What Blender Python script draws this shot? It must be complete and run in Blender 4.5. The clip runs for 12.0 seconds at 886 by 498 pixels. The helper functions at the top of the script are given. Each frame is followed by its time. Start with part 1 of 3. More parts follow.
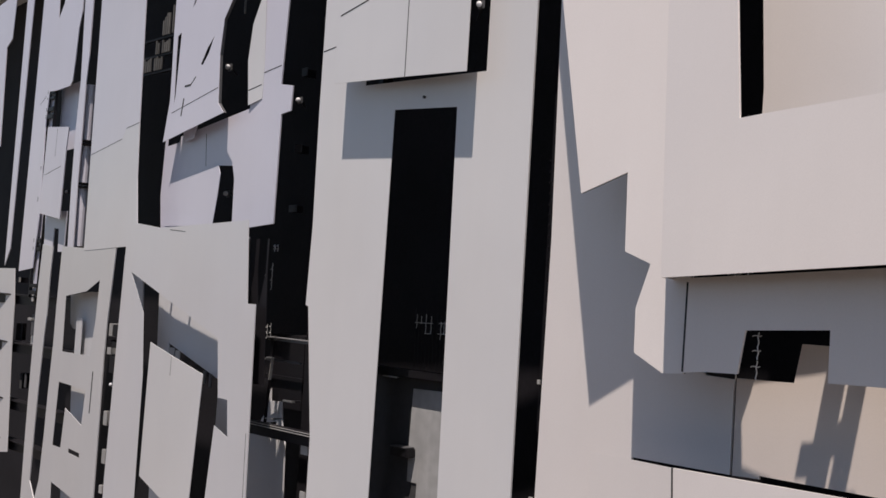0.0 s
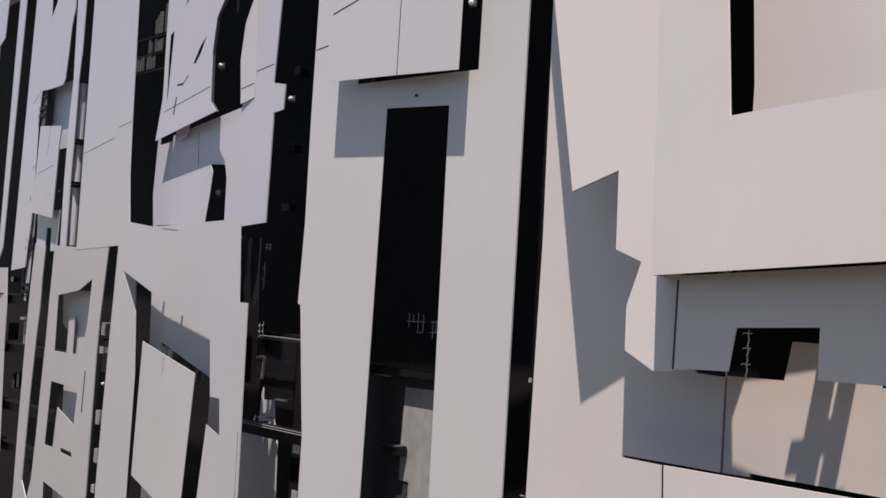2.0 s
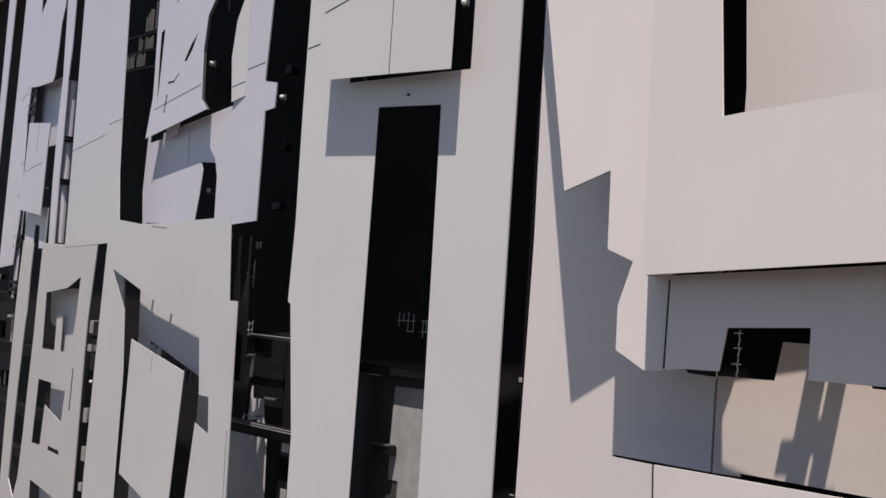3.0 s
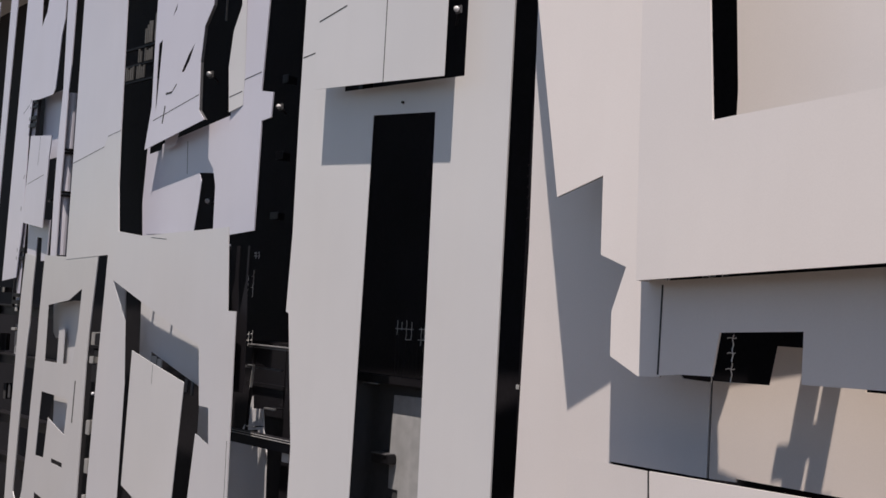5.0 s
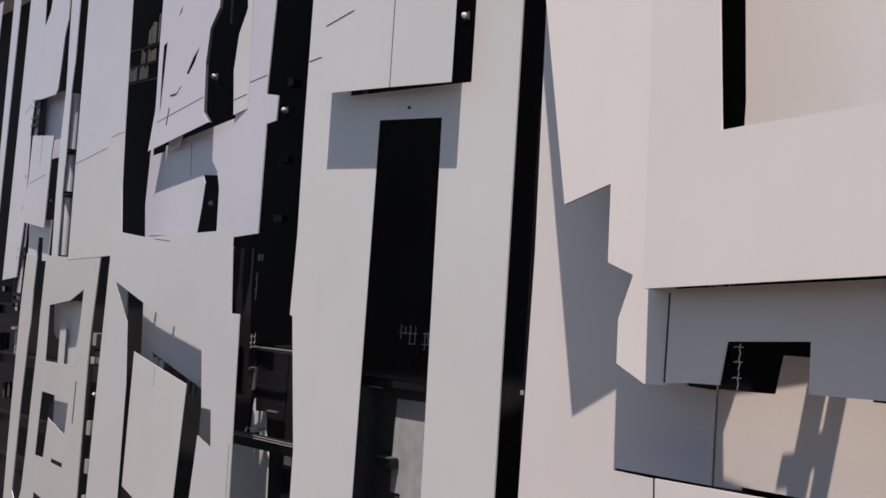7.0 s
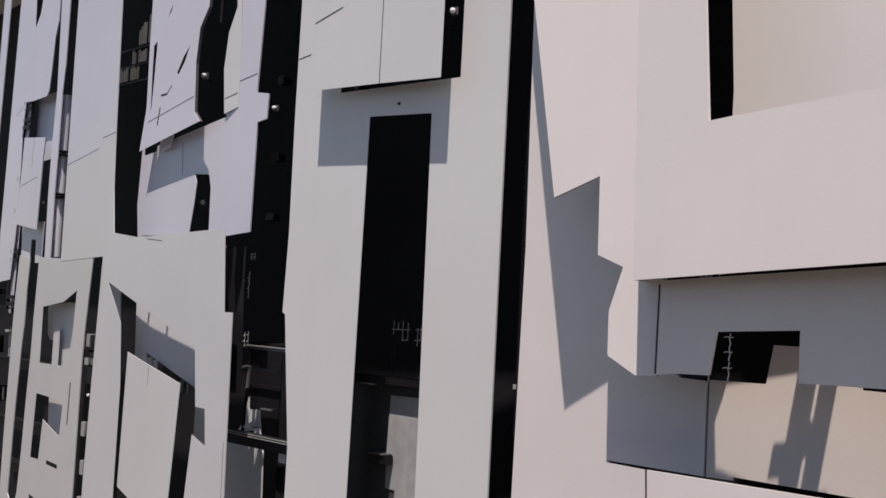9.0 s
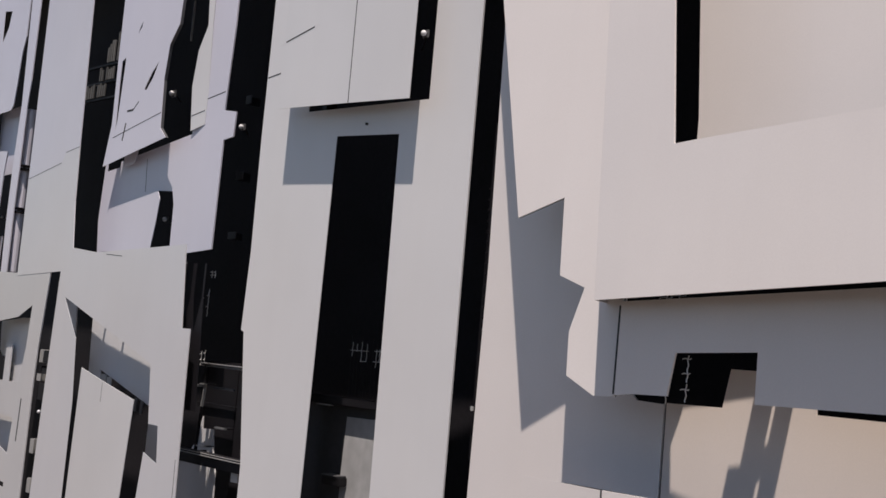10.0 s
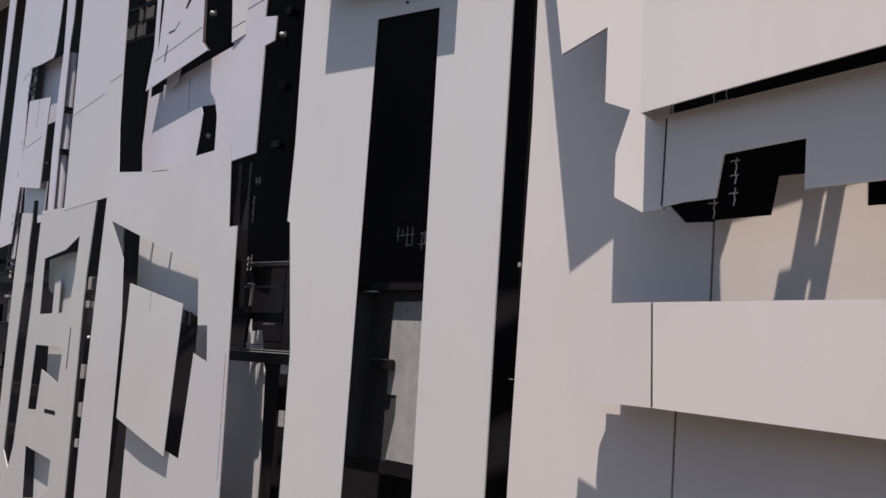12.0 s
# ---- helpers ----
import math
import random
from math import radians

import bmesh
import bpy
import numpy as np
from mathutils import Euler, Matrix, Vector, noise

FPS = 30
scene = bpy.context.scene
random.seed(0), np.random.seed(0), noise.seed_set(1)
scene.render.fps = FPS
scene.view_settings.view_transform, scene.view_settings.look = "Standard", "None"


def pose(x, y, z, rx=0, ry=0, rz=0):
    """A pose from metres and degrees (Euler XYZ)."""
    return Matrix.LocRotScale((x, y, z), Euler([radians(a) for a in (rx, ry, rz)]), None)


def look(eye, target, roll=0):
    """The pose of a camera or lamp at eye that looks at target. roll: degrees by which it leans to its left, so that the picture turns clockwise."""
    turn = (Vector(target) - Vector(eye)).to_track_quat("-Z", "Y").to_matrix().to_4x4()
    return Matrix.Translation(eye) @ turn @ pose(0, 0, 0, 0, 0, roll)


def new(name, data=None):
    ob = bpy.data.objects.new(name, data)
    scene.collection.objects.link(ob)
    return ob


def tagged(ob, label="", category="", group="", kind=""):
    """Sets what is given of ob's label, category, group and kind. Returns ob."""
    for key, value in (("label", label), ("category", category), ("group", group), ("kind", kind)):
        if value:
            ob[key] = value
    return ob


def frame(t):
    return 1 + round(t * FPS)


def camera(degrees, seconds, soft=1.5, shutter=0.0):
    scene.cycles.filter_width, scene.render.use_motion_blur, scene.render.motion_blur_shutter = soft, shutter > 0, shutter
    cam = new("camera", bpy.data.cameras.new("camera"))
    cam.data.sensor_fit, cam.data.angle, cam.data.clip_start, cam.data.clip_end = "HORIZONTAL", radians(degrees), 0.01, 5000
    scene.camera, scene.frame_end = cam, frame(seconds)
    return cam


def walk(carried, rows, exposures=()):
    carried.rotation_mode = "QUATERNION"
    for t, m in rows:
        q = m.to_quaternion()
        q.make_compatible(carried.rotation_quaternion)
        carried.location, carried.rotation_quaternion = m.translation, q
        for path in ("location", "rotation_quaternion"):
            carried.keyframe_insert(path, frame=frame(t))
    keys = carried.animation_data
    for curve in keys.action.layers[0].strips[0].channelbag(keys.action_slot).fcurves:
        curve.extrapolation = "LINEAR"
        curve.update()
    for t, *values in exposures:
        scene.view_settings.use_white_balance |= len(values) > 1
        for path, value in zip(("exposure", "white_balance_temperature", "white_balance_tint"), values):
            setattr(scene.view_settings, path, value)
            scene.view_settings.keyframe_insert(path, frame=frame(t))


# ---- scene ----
# A folded white metal-panel facade in strong sun, seen along its length.
cam = camera(41.0, 12.0, soft=1.55)
PATH = [
    (0, (5.370, -4.108, 8.913), (3.8437, -2.8195, 9.0036), 3.49),
    (0.2, (5.372, -4.104, 8.905), (3.854, -2.806, 8.994), 4.1),
    (0.5, (5.376, -4.097, 8.894), (3.8583, -2.7979, 8.9871), 4.04),
    (0.7, (5.378, -4.091, 8.889), (3.862, -2.79, 8.986), 3.8),
    (1, (5.379, -4.080, 8.887), (3.8618, -2.7794, 8.9667), 3.96),
    (1.2, (5.378, -4.071, 8.894), (3.863, -2.768, 8.973), 3.6),
    (1.5, (5.376, -4.064, 8.906), (3.8533, -2.7699, 8.9930), 3.71),
    (1.7, (5.377, -4.073, 8.905), (3.855, -2.779, 8.999), 3.3),
    (2, (5.380, -4.098, 8.902), (3.8596, -2.8022, 8.9942), 3.52),
    (2.2, (5.378, -4.106, 8.9), (3.86, -2.807, 8.986), 3.4),
    (2.5, (5.373, -4.109, 8.897), (3.8613, -2.8028, 8.9873), 3.36),
    (2.7, (5.371, -4.11, 8.893), (3.857, -2.808, 8.998), 4.4),
    (3, (5.371, -4.112, 8.890), (3.8640, -2.8008, 8.9855), 3.88),
    (3.2, (5.372, -4.11, 8.891), (3.869, -2.794, 8.991), 4.4),
    (4.8, (5.399, -4.043, 8.907), (3.8798, -2.7458, 9.0134), 3.36),
    (5, (5.399, -4.049, 8.897), (3.8821, -2.7489, 9.0039), 3.18),
    (5.2, (5.398, -4.067, 8.899), (3.881, -2.768, 9.005), 3.3),
    (5.5, (5.391, -4.087, 8.909), (3.8720, -2.7898, 9.0085), 3.31),
    (5.7, (5.385, -4.088, 8.918), (3.869, -2.786, 9.018), 3.3),
    (6, (5.379, -4.088, 8.926), (3.8644, -2.7855, 9.0264), 3.47),
    (6.2, (5.38, -4.096, 8.918), (3.864, -2.795, 9.024), 3.9),
    (6.5, (5.383, -4.109, 8.903), (3.8739, -2.8010, 9.0120), 4.13),
    (6.7, (5.384, -4.109, 8.906), (3.875, -2.801, 9.022), 4.1),
    (7, (5.384, -4.101, 8.912), (3.8714, -2.7965, 9.0220), 3.69),
    (7.2, (5.377, -4.090, 8.912), (3.8627, -2.7878, 9.0170), 3.98),
    (8.8, (5.399, -4.077, 8.908), (3.8863, -2.7733, 9.0238), 3.28),
    (9, (5.401, -4.085, 8.892), (3.8937, -2.7749, 9.0014), 3.02),
    (9.2, (5.397, -4.096, 8.899), (3.891, -2.784, 9.0), 2.8),
    (9.5, (5.389, -4.104, 8.911), (3.8814, -2.7929, 9.0022), 2.74),
    (9.7, (5.382, -4.058, 8.896), (3.870, -2.752, 8.993), 3.05),
    (9.8, (5.372, -4.028, 8.887), (3.8580, -2.7270, 8.9990), 3.48),
    (9.9, (5.381, -4.036, 8.798), (3.882, -2.723, 8.976), 4.9),
    (10, (5.398, -4.090, 8.788), (3.936, -2.737, 8.970), 5.0),
    (10.1, (5.388, -4.118, 8.801), (3.930, -2.758, 8.961), 3.68),
    (10.2, (5.404, -4.177, 8.649), (3.951, -2.813, 8.823), 4.52),
    (10.3, (5.368, -4.111, 8.701), (3.885, -2.775, 8.828), 3.05),
    (10.4, (5.353, -4.039, 8.698), (3.840, -2.737, 8.824), 2.27),
    (10.5, (5.348, -4.008, 8.594), (3.832, -2.716, 8.771), 3.55),
    (10.6, (5.364, -4.045, 8.554), (3.858, -2.744, 8.751), 3.74),
    (10.9, (5.365, -4.086, 8.458), (3.853, -2.781, 8.572), 3.09),
    (11, (5.344, -4.002, 8.415), (3.8321, -2.7008, 8.5581), 3.88),
    (11.2, (5.376, -4.077, 8.354), (3.886, -2.757, 8.549), 3.50),
    (11.5, (5.358, -4.030, 8.223), (3.8409, -2.7356, 8.3780), 3.82),
    (11.7, (5.368, -4.035, 8.187), (3.856, -2.740, 8.379), 3.76),
    (12, (5.391, -4.082, 8.048), (3.8899, -2.7734, 8.2357), 3.77),
]
walk(cam, [(t, look(eye, target, roll)) for t, eye, target, roll in PATH])

# ---- light ----
TO_SUN = Vector((0.53, -1.0, 3.12)).normalized()
SUN_EL = math.asin(TO_SUN.z)
SUN_AZ = math.atan2(TO_SUN.x, TO_SUN.y)
sky = bpy.data.worlds.new("sky")
sky.use_nodes = True
scene.world = sky
sky_tex = sky.node_tree.nodes.new("ShaderNodeTexSky")
sky_tex.sky_type = "NISHITA"
sky_tex.sun_disc = False
sky_tex.ozone_density = 1.0
sky_tex.dust_density = 1.0
sky_tex.sun_elevation = SUN_EL
sky_tex.sun_rotation = SUN_AZ
sky.node_tree.nodes["Background"].inputs[1].default_value = 0.066
sky.node_tree.links.new(sky_tex.outputs[0], sky.node_tree.nodes["Background"].inputs[0])
sun_data = bpy.data.lights.new("sun", "SUN")
sun_data.energy, sun_data.angle, sun_data.color = 4.5, radians(0.5), (1.0, 0.887, 0.803)
sun = new("sun", sun_data)
sun.matrix_world = look(TO_SUN * 60, (0, 0, 0))
scene.view_settings.exposure = 0.2

# ---- materials ----


def material(name, rgb, rough=0.5, metal=0.0, spread=0.05, grain=90.0, bump=0.0, streak=0.0, coat=0.0, spec=0.5):
    """A surface with two scales of tone, a fine relief and, if asked, long upright rain streaks."""
    m = bpy.data.materials.new(name)
    m.use_nodes = True
    nt = m.node_tree
    n, l = nt.nodes, nt.links
    b = n["Principled BSDF"]
    b.inputs["Roughness"].default_value = rough
    b.inputs["Metallic"].default_value = metal
    b.inputs["Coat Weight"].default_value = coat
    b.inputs["Specular IOR Level"].default_value = spec
    tc = n.new("ShaderNodeTexCoord")
    geo = n.new("ShaderNodeObjectInfo")

    def noise_at(scale, detail, stretch=None):
        t = n.new("ShaderNodeTexNoise")
        t.inputs["Scale"].default_value = scale
        t.inputs["Detail"].default_value = detail
        if stretch:
            mp = n.new("ShaderNodeMapping")
            mp.inputs["Scale"].default_value = stretch
            l.new(tc.outputs["Object"], mp.inputs[0])
            l.new(mp.outputs[0], t.inputs["Vector"])
        else:
            l.new(tc.outputs["Object"], t.inputs["Vector"])
        return t.outputs["Fac"]

    def mixed(fac, lo, hi, src):
        r = n.new("ShaderNodeMapRange")
        r.inputs["To Min"].default_value, r.inputs["To Max"].default_value = lo, hi
        r.inputs["From Min"].default_value, r.inputs["From Max"].default_value = 0.3, 0.7
        l.new(fac, r.inputs[0])
        mul = n.new("ShaderNodeMix")
        mul.data_type, mul.blend_type = "RGBA", "MULTIPLY"
        mul.inputs[0].default_value = 1.0
        l.new(src, mul.inputs[6])
        l.new(r.outputs[0], mul.inputs[7])
        return mul.outputs[2]

    base = n.new("ShaderNodeRGB")
    base.outputs[0].default_value = (*rgb, 1)
    c = base.outputs[0]
    c = mixed(noise_at(1.3, 3), 1 - spread, 1 + spread * 0.4, c)
    c = mixed(noise_at(grain, 2), 1 - spread * 0.5, 1 + spread * 0.3, c)
    c = mixed(geo.outputs["Random"], 1 - spread * 0.5, 1 + spread * 0.2, c)
    if spec > 0.5:
        tint = n.new("ShaderNodeMix")
        tint.data_type = "RGBA"
        tint.inputs[6].default_value, tint.inputs[7].default_value = (1.02, 1.0, 0.975, 1), (0.985, 1.0, 1.02, 1)
        l.new(noise_at(0.9, 2, (1, 1, 0.5)), tint.inputs[0])
        both = n.new("ShaderNodeMix")
        both.data_type, both.blend_type = "RGBA", "MULTIPLY"
        both.inputs[0].default_value = 1.0
        l.new(c, both.inputs[6])
        l.new(tint.outputs[2], both.inputs[7])
        c = both.outputs[2]
    if streak:
        c = mixed(noise_at(1.0, 5, (9, 9, 0.35)), 1 - streak, 1.0, c)
    l.new(c, b.inputs["Base Color"])
    if bump:
        bn = n.new("ShaderNodeBump")
        bn.inputs["Strength"].default_value = bump
        bn.inputs["Distance"].default_value = 0.004
        l.new(noise_at(1.8, 2), bn.inputs["Height"])
        l.new(bn.outputs[0], b.inputs["Normal"])
    return m


# the same white coating in several hues; the bluish ones hold reflected sky as colour
WHITE = material("white_coated_metal", (0.75, 0.743, 0.757), 0.3, 0.0, 0.035, 160, 0.25, 0.014, spec=0.8)
COOL_WHITE = material("cool_white_coated_metal", (0.743, 0.727, 0.822), 0.3, 0.0, 0.035, 160, 0.25, 0.014, spec=0.8)
PEARL_WHITE = material("pearl_white_coated_metal", (0.733, 0.727, 0.756), 0.3, 0.0, 0.035, 160, 0.25, 0.014, spec=0.8)
SKY_WHITE = material("sky_tinted_white_metal", (0.738, 0.725, 0.797), 0.3, 0.0, 0.035, 160, 0.25, 0.014, spec=0.8)
GREY_WHITE = material("grey_white_coated_metal", (0.685, 0.68, 0.697), 0.3, 0.0, 0.04, 160, 0.25, 0.02, spec=0.8)
BEIGE = material("beige_white_coated_metal", (0.83, 0.735, 0.672), 0.3, 0.0, 0.035, 160, 0.25, 0.014, spec=0.6)
WARM_WHITE = material("warm_white_coated_metal", (0.88, 0.823, 0.804), 0.3, 0.0, 0.035, 160, 0.25, 0.014, spec=0.8)
BLACK = material("black_membrane", (0.018, 0.0163, 0.0198), 0.75, 0.0, 0.3, 30, 0.3, spec=0.15)
STEEL = material("black_painted_steel", (0.016, 0.0148, 0.0178), 0.4, 0.0, 0.2, 60, spec=0.3)
BRIGHT = material("bare_aluminium", (0.75, 0.75, 0.76), 0.3, 0.9, 0.1, 80)
# one inner wall in two greys: its sunlit patch and its shade as colour
SUNLIT_WALL = material("sunlit_pale_grey", (0.52, 0.52, 0.53), 0.7, 0.0, 0.2, 14, 0.3, 0.2)
SHADED_WALL = material("shaded_grey_render", (0.07, 0.07, 0.075), 0.8, 0.0, 0.2, 25, 0.3)
GREYSTEEL = material("grey_painted_steel", (0.16, 0.16, 0.17), 0.4, 0.3, 0.2, 60)
PALE = material("pale_grey_metal", (0.5, 0.49, 0.48), 0.45, 0.2, 0.15, 60)
SLAT = material("weathered_grey_metal", (0.2, 0.2, 0.2), 0.6, 0.1, 0.3, 40, 0.0, 0.2)
RAILGREY = material("galvanised_steel", (0.26, 0.26, 0.27), 0.5, 0.2, 0.2, 60)
SEAL = material("dark_sealant", (0.05, 0.05, 0.052), 0.8, 0.0, 0.2, 50)
BRICK = material("brown_brick", (0.33, 0.27, 0.22), 0.85, 0.0, 0.25, 12, 0.4)
PAVING = material("dark_paving", (0.12, 0.104, 0.088), 0.85, 0.0, 0.25, 8, 0.5)
WIRE = material("galvanised_wire", (0.78, 0.78, 0.78), 0.35, 0.3, 0.1, 80)
LENS = material("clear_lamp_lens", (0.85, 0.85, 0.88), 0.22, 0.0, 0.02, 50, 0.0, 0.0, 1.0)
# ---- builders ----


def part(name, bm, mat, parent=None, label="", m=None):
    """Links a bmesh as one mesh object under a thing or a part."""
    bmesh.ops.recalc_face_normals(bm, faces=bm.faces)
    me = bpy.data.meshes.new(name)
    bm.to_mesh(me)
    bm.free()
    me.materials.append(mat)
    ob = new(name, me)
    if parent:
        ob.parent = parent
    if m:
        ob.matrix_basis = m
    if label:
        tagged(ob, label)
    return ob


def thing(name, label, category, group="", kind=""):
    return tagged(new(name), label, category, group, kind)


def depth(plane, x, z):
    """y on an upright or leaning plane: offset, change per metre along x, change per metre up from z = 9."""
    c, cx, cz = plane
    return c + cx * x + cz * (z - 9)


def sheet(plane, outline, holes=(), thick=0.004):
    """A metal sheet cut to an outline in x and z, with cut-outs, lying in a plane; thickness goes inwards."""
    bm = bmesh.new()
    edges = []
    for loop in (outline, *holes):
        vs = [bm.verts.new((x, depth(plane, x, z), z)) for x, z in loop]
        edges += [bm.edges.new((vs[k - 1], vs[k])) for k in range(len(vs))]
    bmesh.ops.triangle_fill(bm, use_beauty=True, use_dissolve=False, edges=edges)
    got = bmesh.ops.extrude_face_region(bm, geom=list(bm.faces))
    moved = [v for v in got["geom"] if isinstance(v, bmesh.types.BMVert)]
    bmesh.ops.translate(bm, verts=moved, vec=(0.12 * thick, thick, 0))
    return bm


def box(a, b, bevel=0.0):
    """A box between two corners, its edges softened."""
    bm = bmesh.new()
    bmesh.ops.create_cube(bm, size=1)
    a, b = Vector(a), Vector(b)
    for v in bm.verts:
        v.co = Vector([(a[k] + b[k]) / 2 + v.co[k] * abs(b[k] - a[k]) for k in range(3)])
    if bevel:
        bmesh.ops.bevel(bm, geom=list(bm.edges), offset=bevel, segments=2, affect="EDGES")
    return bm


def rod(a, b, r, seg=8):
    bm = bmesh.new()
    a, b = Vector(a), Vector(b)
    bmesh.ops.create_cone(bm, cap_ends=True, segments=seg, radius1=r, radius2=r, depth=(b - a).length)
    bm.transform(Matrix.Translation((a + b) / 2) @ (b - a).to_track_quat("Z", "Y").to_matrix().to_4x4())
    return bm


def bar(a, b, w, t):
    """A flat bar from a to b, w wide and t thick."""
    bm = bmesh.new()
    a, b = Vector(a), Vector(b)
    bmesh.ops.create_cube(bm, size=1)
    bm.transform(Matrix.Translation((a + b) / 2) @ (b - a).to_track_quat("Z", "Y").to_matrix().to_4x4() @ Matrix.Diagonal((w, t, (b - a).length, 1)))
    return bm


def cladding(label, plane, outline, holes=(), thick=0.004, coat=WHITE, hem=0.006, back=False):
    """One cladding panel as a thing, with its main sheet."""
    top = thing("cladding_panel", label, "cladding panel", "cladding panels of the facade")
    part("sheet", sheet(plane, outline, holes, thick), coat, top)
    bm = bmesh.new()
    for loop in (outline,):
        for k in range(len(loop)):
            (x0, z0), (x1, z1) = loop[k - 1], loop[k]
            y0, y1 = depth(plane, x0, z0) + thick, depth(plane, x1, z1) + thick
            bm.faces.new([bm.verts.new(v) for v in ((x0, y0, z0), (x1, y1, z1), (x1, y1 + hem, z1), (x0, y0 + hem, z0))])
    part("edge_return", bm, coat, top)
    # unseen black sheet added to darken the recess behind the panel
    if back:
        c, cx, cz = plane
        part("backing", sheet((c + thick + hem + 0.001, cx, cz), outline, holes, 0.003), BLACK, top, "unseen black backing, added to cut light bounced off the sheet")
    return top


def seam(parent, plane, a, b, w=0.006):
    """A thin dark open joint between two sheets."""
    p, q = (Vector((x, depth(plane, x, z) - 0.001, z)) for x, z in (a, b))
    across = (q - p).normalized().cross(Vector((0, 1, 0))) * (w / 2)
    bm = bmesh.new()
    vs = [bm.verts.new(v) for v in (p - across, p + across, q + across, q - across)]
    bm.faces.new(vs)
    got = bmesh.ops.extrude_face_region(bm, geom=list(bm.faces))
    bmesh.ops.translate(bm, verts=[v for v in got["geom"] if isinstance(v, bmesh.types.BMVert)], vec=(0, 0.0025, 0))
    return part("joint", bm, SEAL, parent)


def flap(parent, plane, outline, holes=(), thick=0.004, label="", coat=WHITE):
    return part("flap", sheet(plane, outline, holes, thick), coat, parent, label)


ZT, ZB = 12.4, 4.2

# ---- ground and core ----
bm = bmesh.new()
bmesh.ops.create_grid(bm, x_segments=2, y_segments=2, size=1500)
ground = tagged(part("ground", bm, PAVING), "dark paved ground in front of the building", "ground", kind="structure")

CORE = (1.3, -0.12, 0)
wall_core = tagged(part("wall_core", sheet(CORE, [(-30, 0), (9, 0), (9, 16), (-30, 16)], (), 6.0), BLACK),
                   "black membrane wall behind the metal cladding", "wall", kind="structure")

# never in view: added to cut low sky light and reflections on the facade
wall_opposite = tagged(part("wall_opposite", box((-90, -32, 0), (70, -27, 12.0)), BRICK),
                       "unseen light brown brick wall, added opposite to block the low sky", "wall", kind="structure")
# added out of view to keep light from entering the cavities from above
wall_above = tagged(part("wall_above", sheet((0.12, -0.1, 0), [(-30, 14.2), (-4, 13.0), (-4, ZT), (9, ZT), (9, 16), (-30, 16)], (), 3.0), WHITE),
                    "unseen plain white wall, added above the cut panels to close the cavities", "wall", kind="structure")

# ---- panels ----
COL = (0, 0, 0)
col = cladding("tall white metal panel with a long upright slot", COL,
               [(-0.76, ZT), (-0.77, 10.05), (-0.76, 9.34), (-0.78, 8.85), (-0.75, 8.84), (-0.68, 8.33), (-0.64, 8.04), (-0.63, ZB), (1.14, ZB), (1.12, ZT)],
               [[(0, 10), (0.55, 9.97), (0.59, 7.1), (-0.03, 7.1)], [(-0.3, 10.17), (0.77, 10.14), (0.77, 11.8), (-0.3, 11.8)]])
TF = (-0.138, 0, 0)
tf = flap(col, TF, [(-0.42, 10.171), (0.251, 10.142), (0.244, 11.9), (-0.42, 11.9)])
flap(col, TF, [(0.252, 10.142), (0.767, 10.116), (0.767, 11.9), (0.245, 11.9)])
seam(tf, TF, (0.2515, 10.143), (0.2445, 11.89), 0.006)
seam(tf, TF, (-0.4, 10.575), (-0.13, 10.63), 0.008)
seam(col, COL, (-0.76, 10.43), (-0.631, 10.444), 0.007)
part("screw", rod((0.27, -0.012, 10.048), (0.27, 0.01, 10.048), 0.008), SEAL, col, "small dark screw head")

W = (0.03, -0.067, 0)
cladding("white metal wall panel behind folded bands, partly shaded", W,
         [(1.29, ZT), (1.352, 10.45), (1.376, 9.24), (1.353, 7.5), (1.345, ZB), (2.36, ZB), (2.36, 7.95), (1.98, 7.95), (1.98, 8.295), (2.515, 8.3), (2.515, 8.679), (2.37, 8.683), (2.27, 8.77), (2.27, ZT)], coat=WARM_WHITE)
cladding("white metal wall panel with sunlit lower part behind a band", W,
         [(2.527, 8.3), (2.66, 8.305), (2.66, 8.318), (6, 8.33), (6, 8.7), (3.21, 8.7), (3.21, 8.84), (2.83, 8.84), (2.8, 8.69), (2.527, 8.685)], coat=BEIGE)
cladding("white metal wall panel above a projecting band", (0.03, -0.067, 0.025), [(2.575, 9.55), (6, 9.55), (6, ZT), (2.44, ZT), (2.44, 11.5), (2.52, 10.5), (2.575, 9.85)], coat=WARM_WHITE)
cladding("white metal wall panel in the shade of a band", W, [(2.372, ZB), (6, ZB), (6, 7.95), (2.372, 7.95)], coat=WARM_WHITE)

R1 = (-0.40, 0, 0.04)
r1 = cladding("large white metal panel with a notched jagged edge", R1,
              [(1.856, 9.42), (2.11, 9.5), (2.13, 9.17), (2.27, 9.12), (2.21, 8.94), (2.22, 8.76), (2.37, 8.69), (2.473, 8.695), (2.473, 9.13), (2.39, 9.13), (2.3, 10.5), (2.3, ZT), (1.144, ZT)], coat=WARM_WHITE, back=True)
R2 = (-0.182, -0.147, 0.03)
r2 = cladding("white metal band folded out over a shaded recess", R2,
              [(2.445, 9.06), (3.54, 9.12), (4.6, 9.18), (4.6, 9.7), (2.9, 9.648), (2.795, 9.643), (2.745, 10.1), (2.69, 10.6), (2.69, ZT), (2.34, ZT), (2.36, 10.45)], coat=WARM_WHITE, back=True)
bm = bmesh.new()
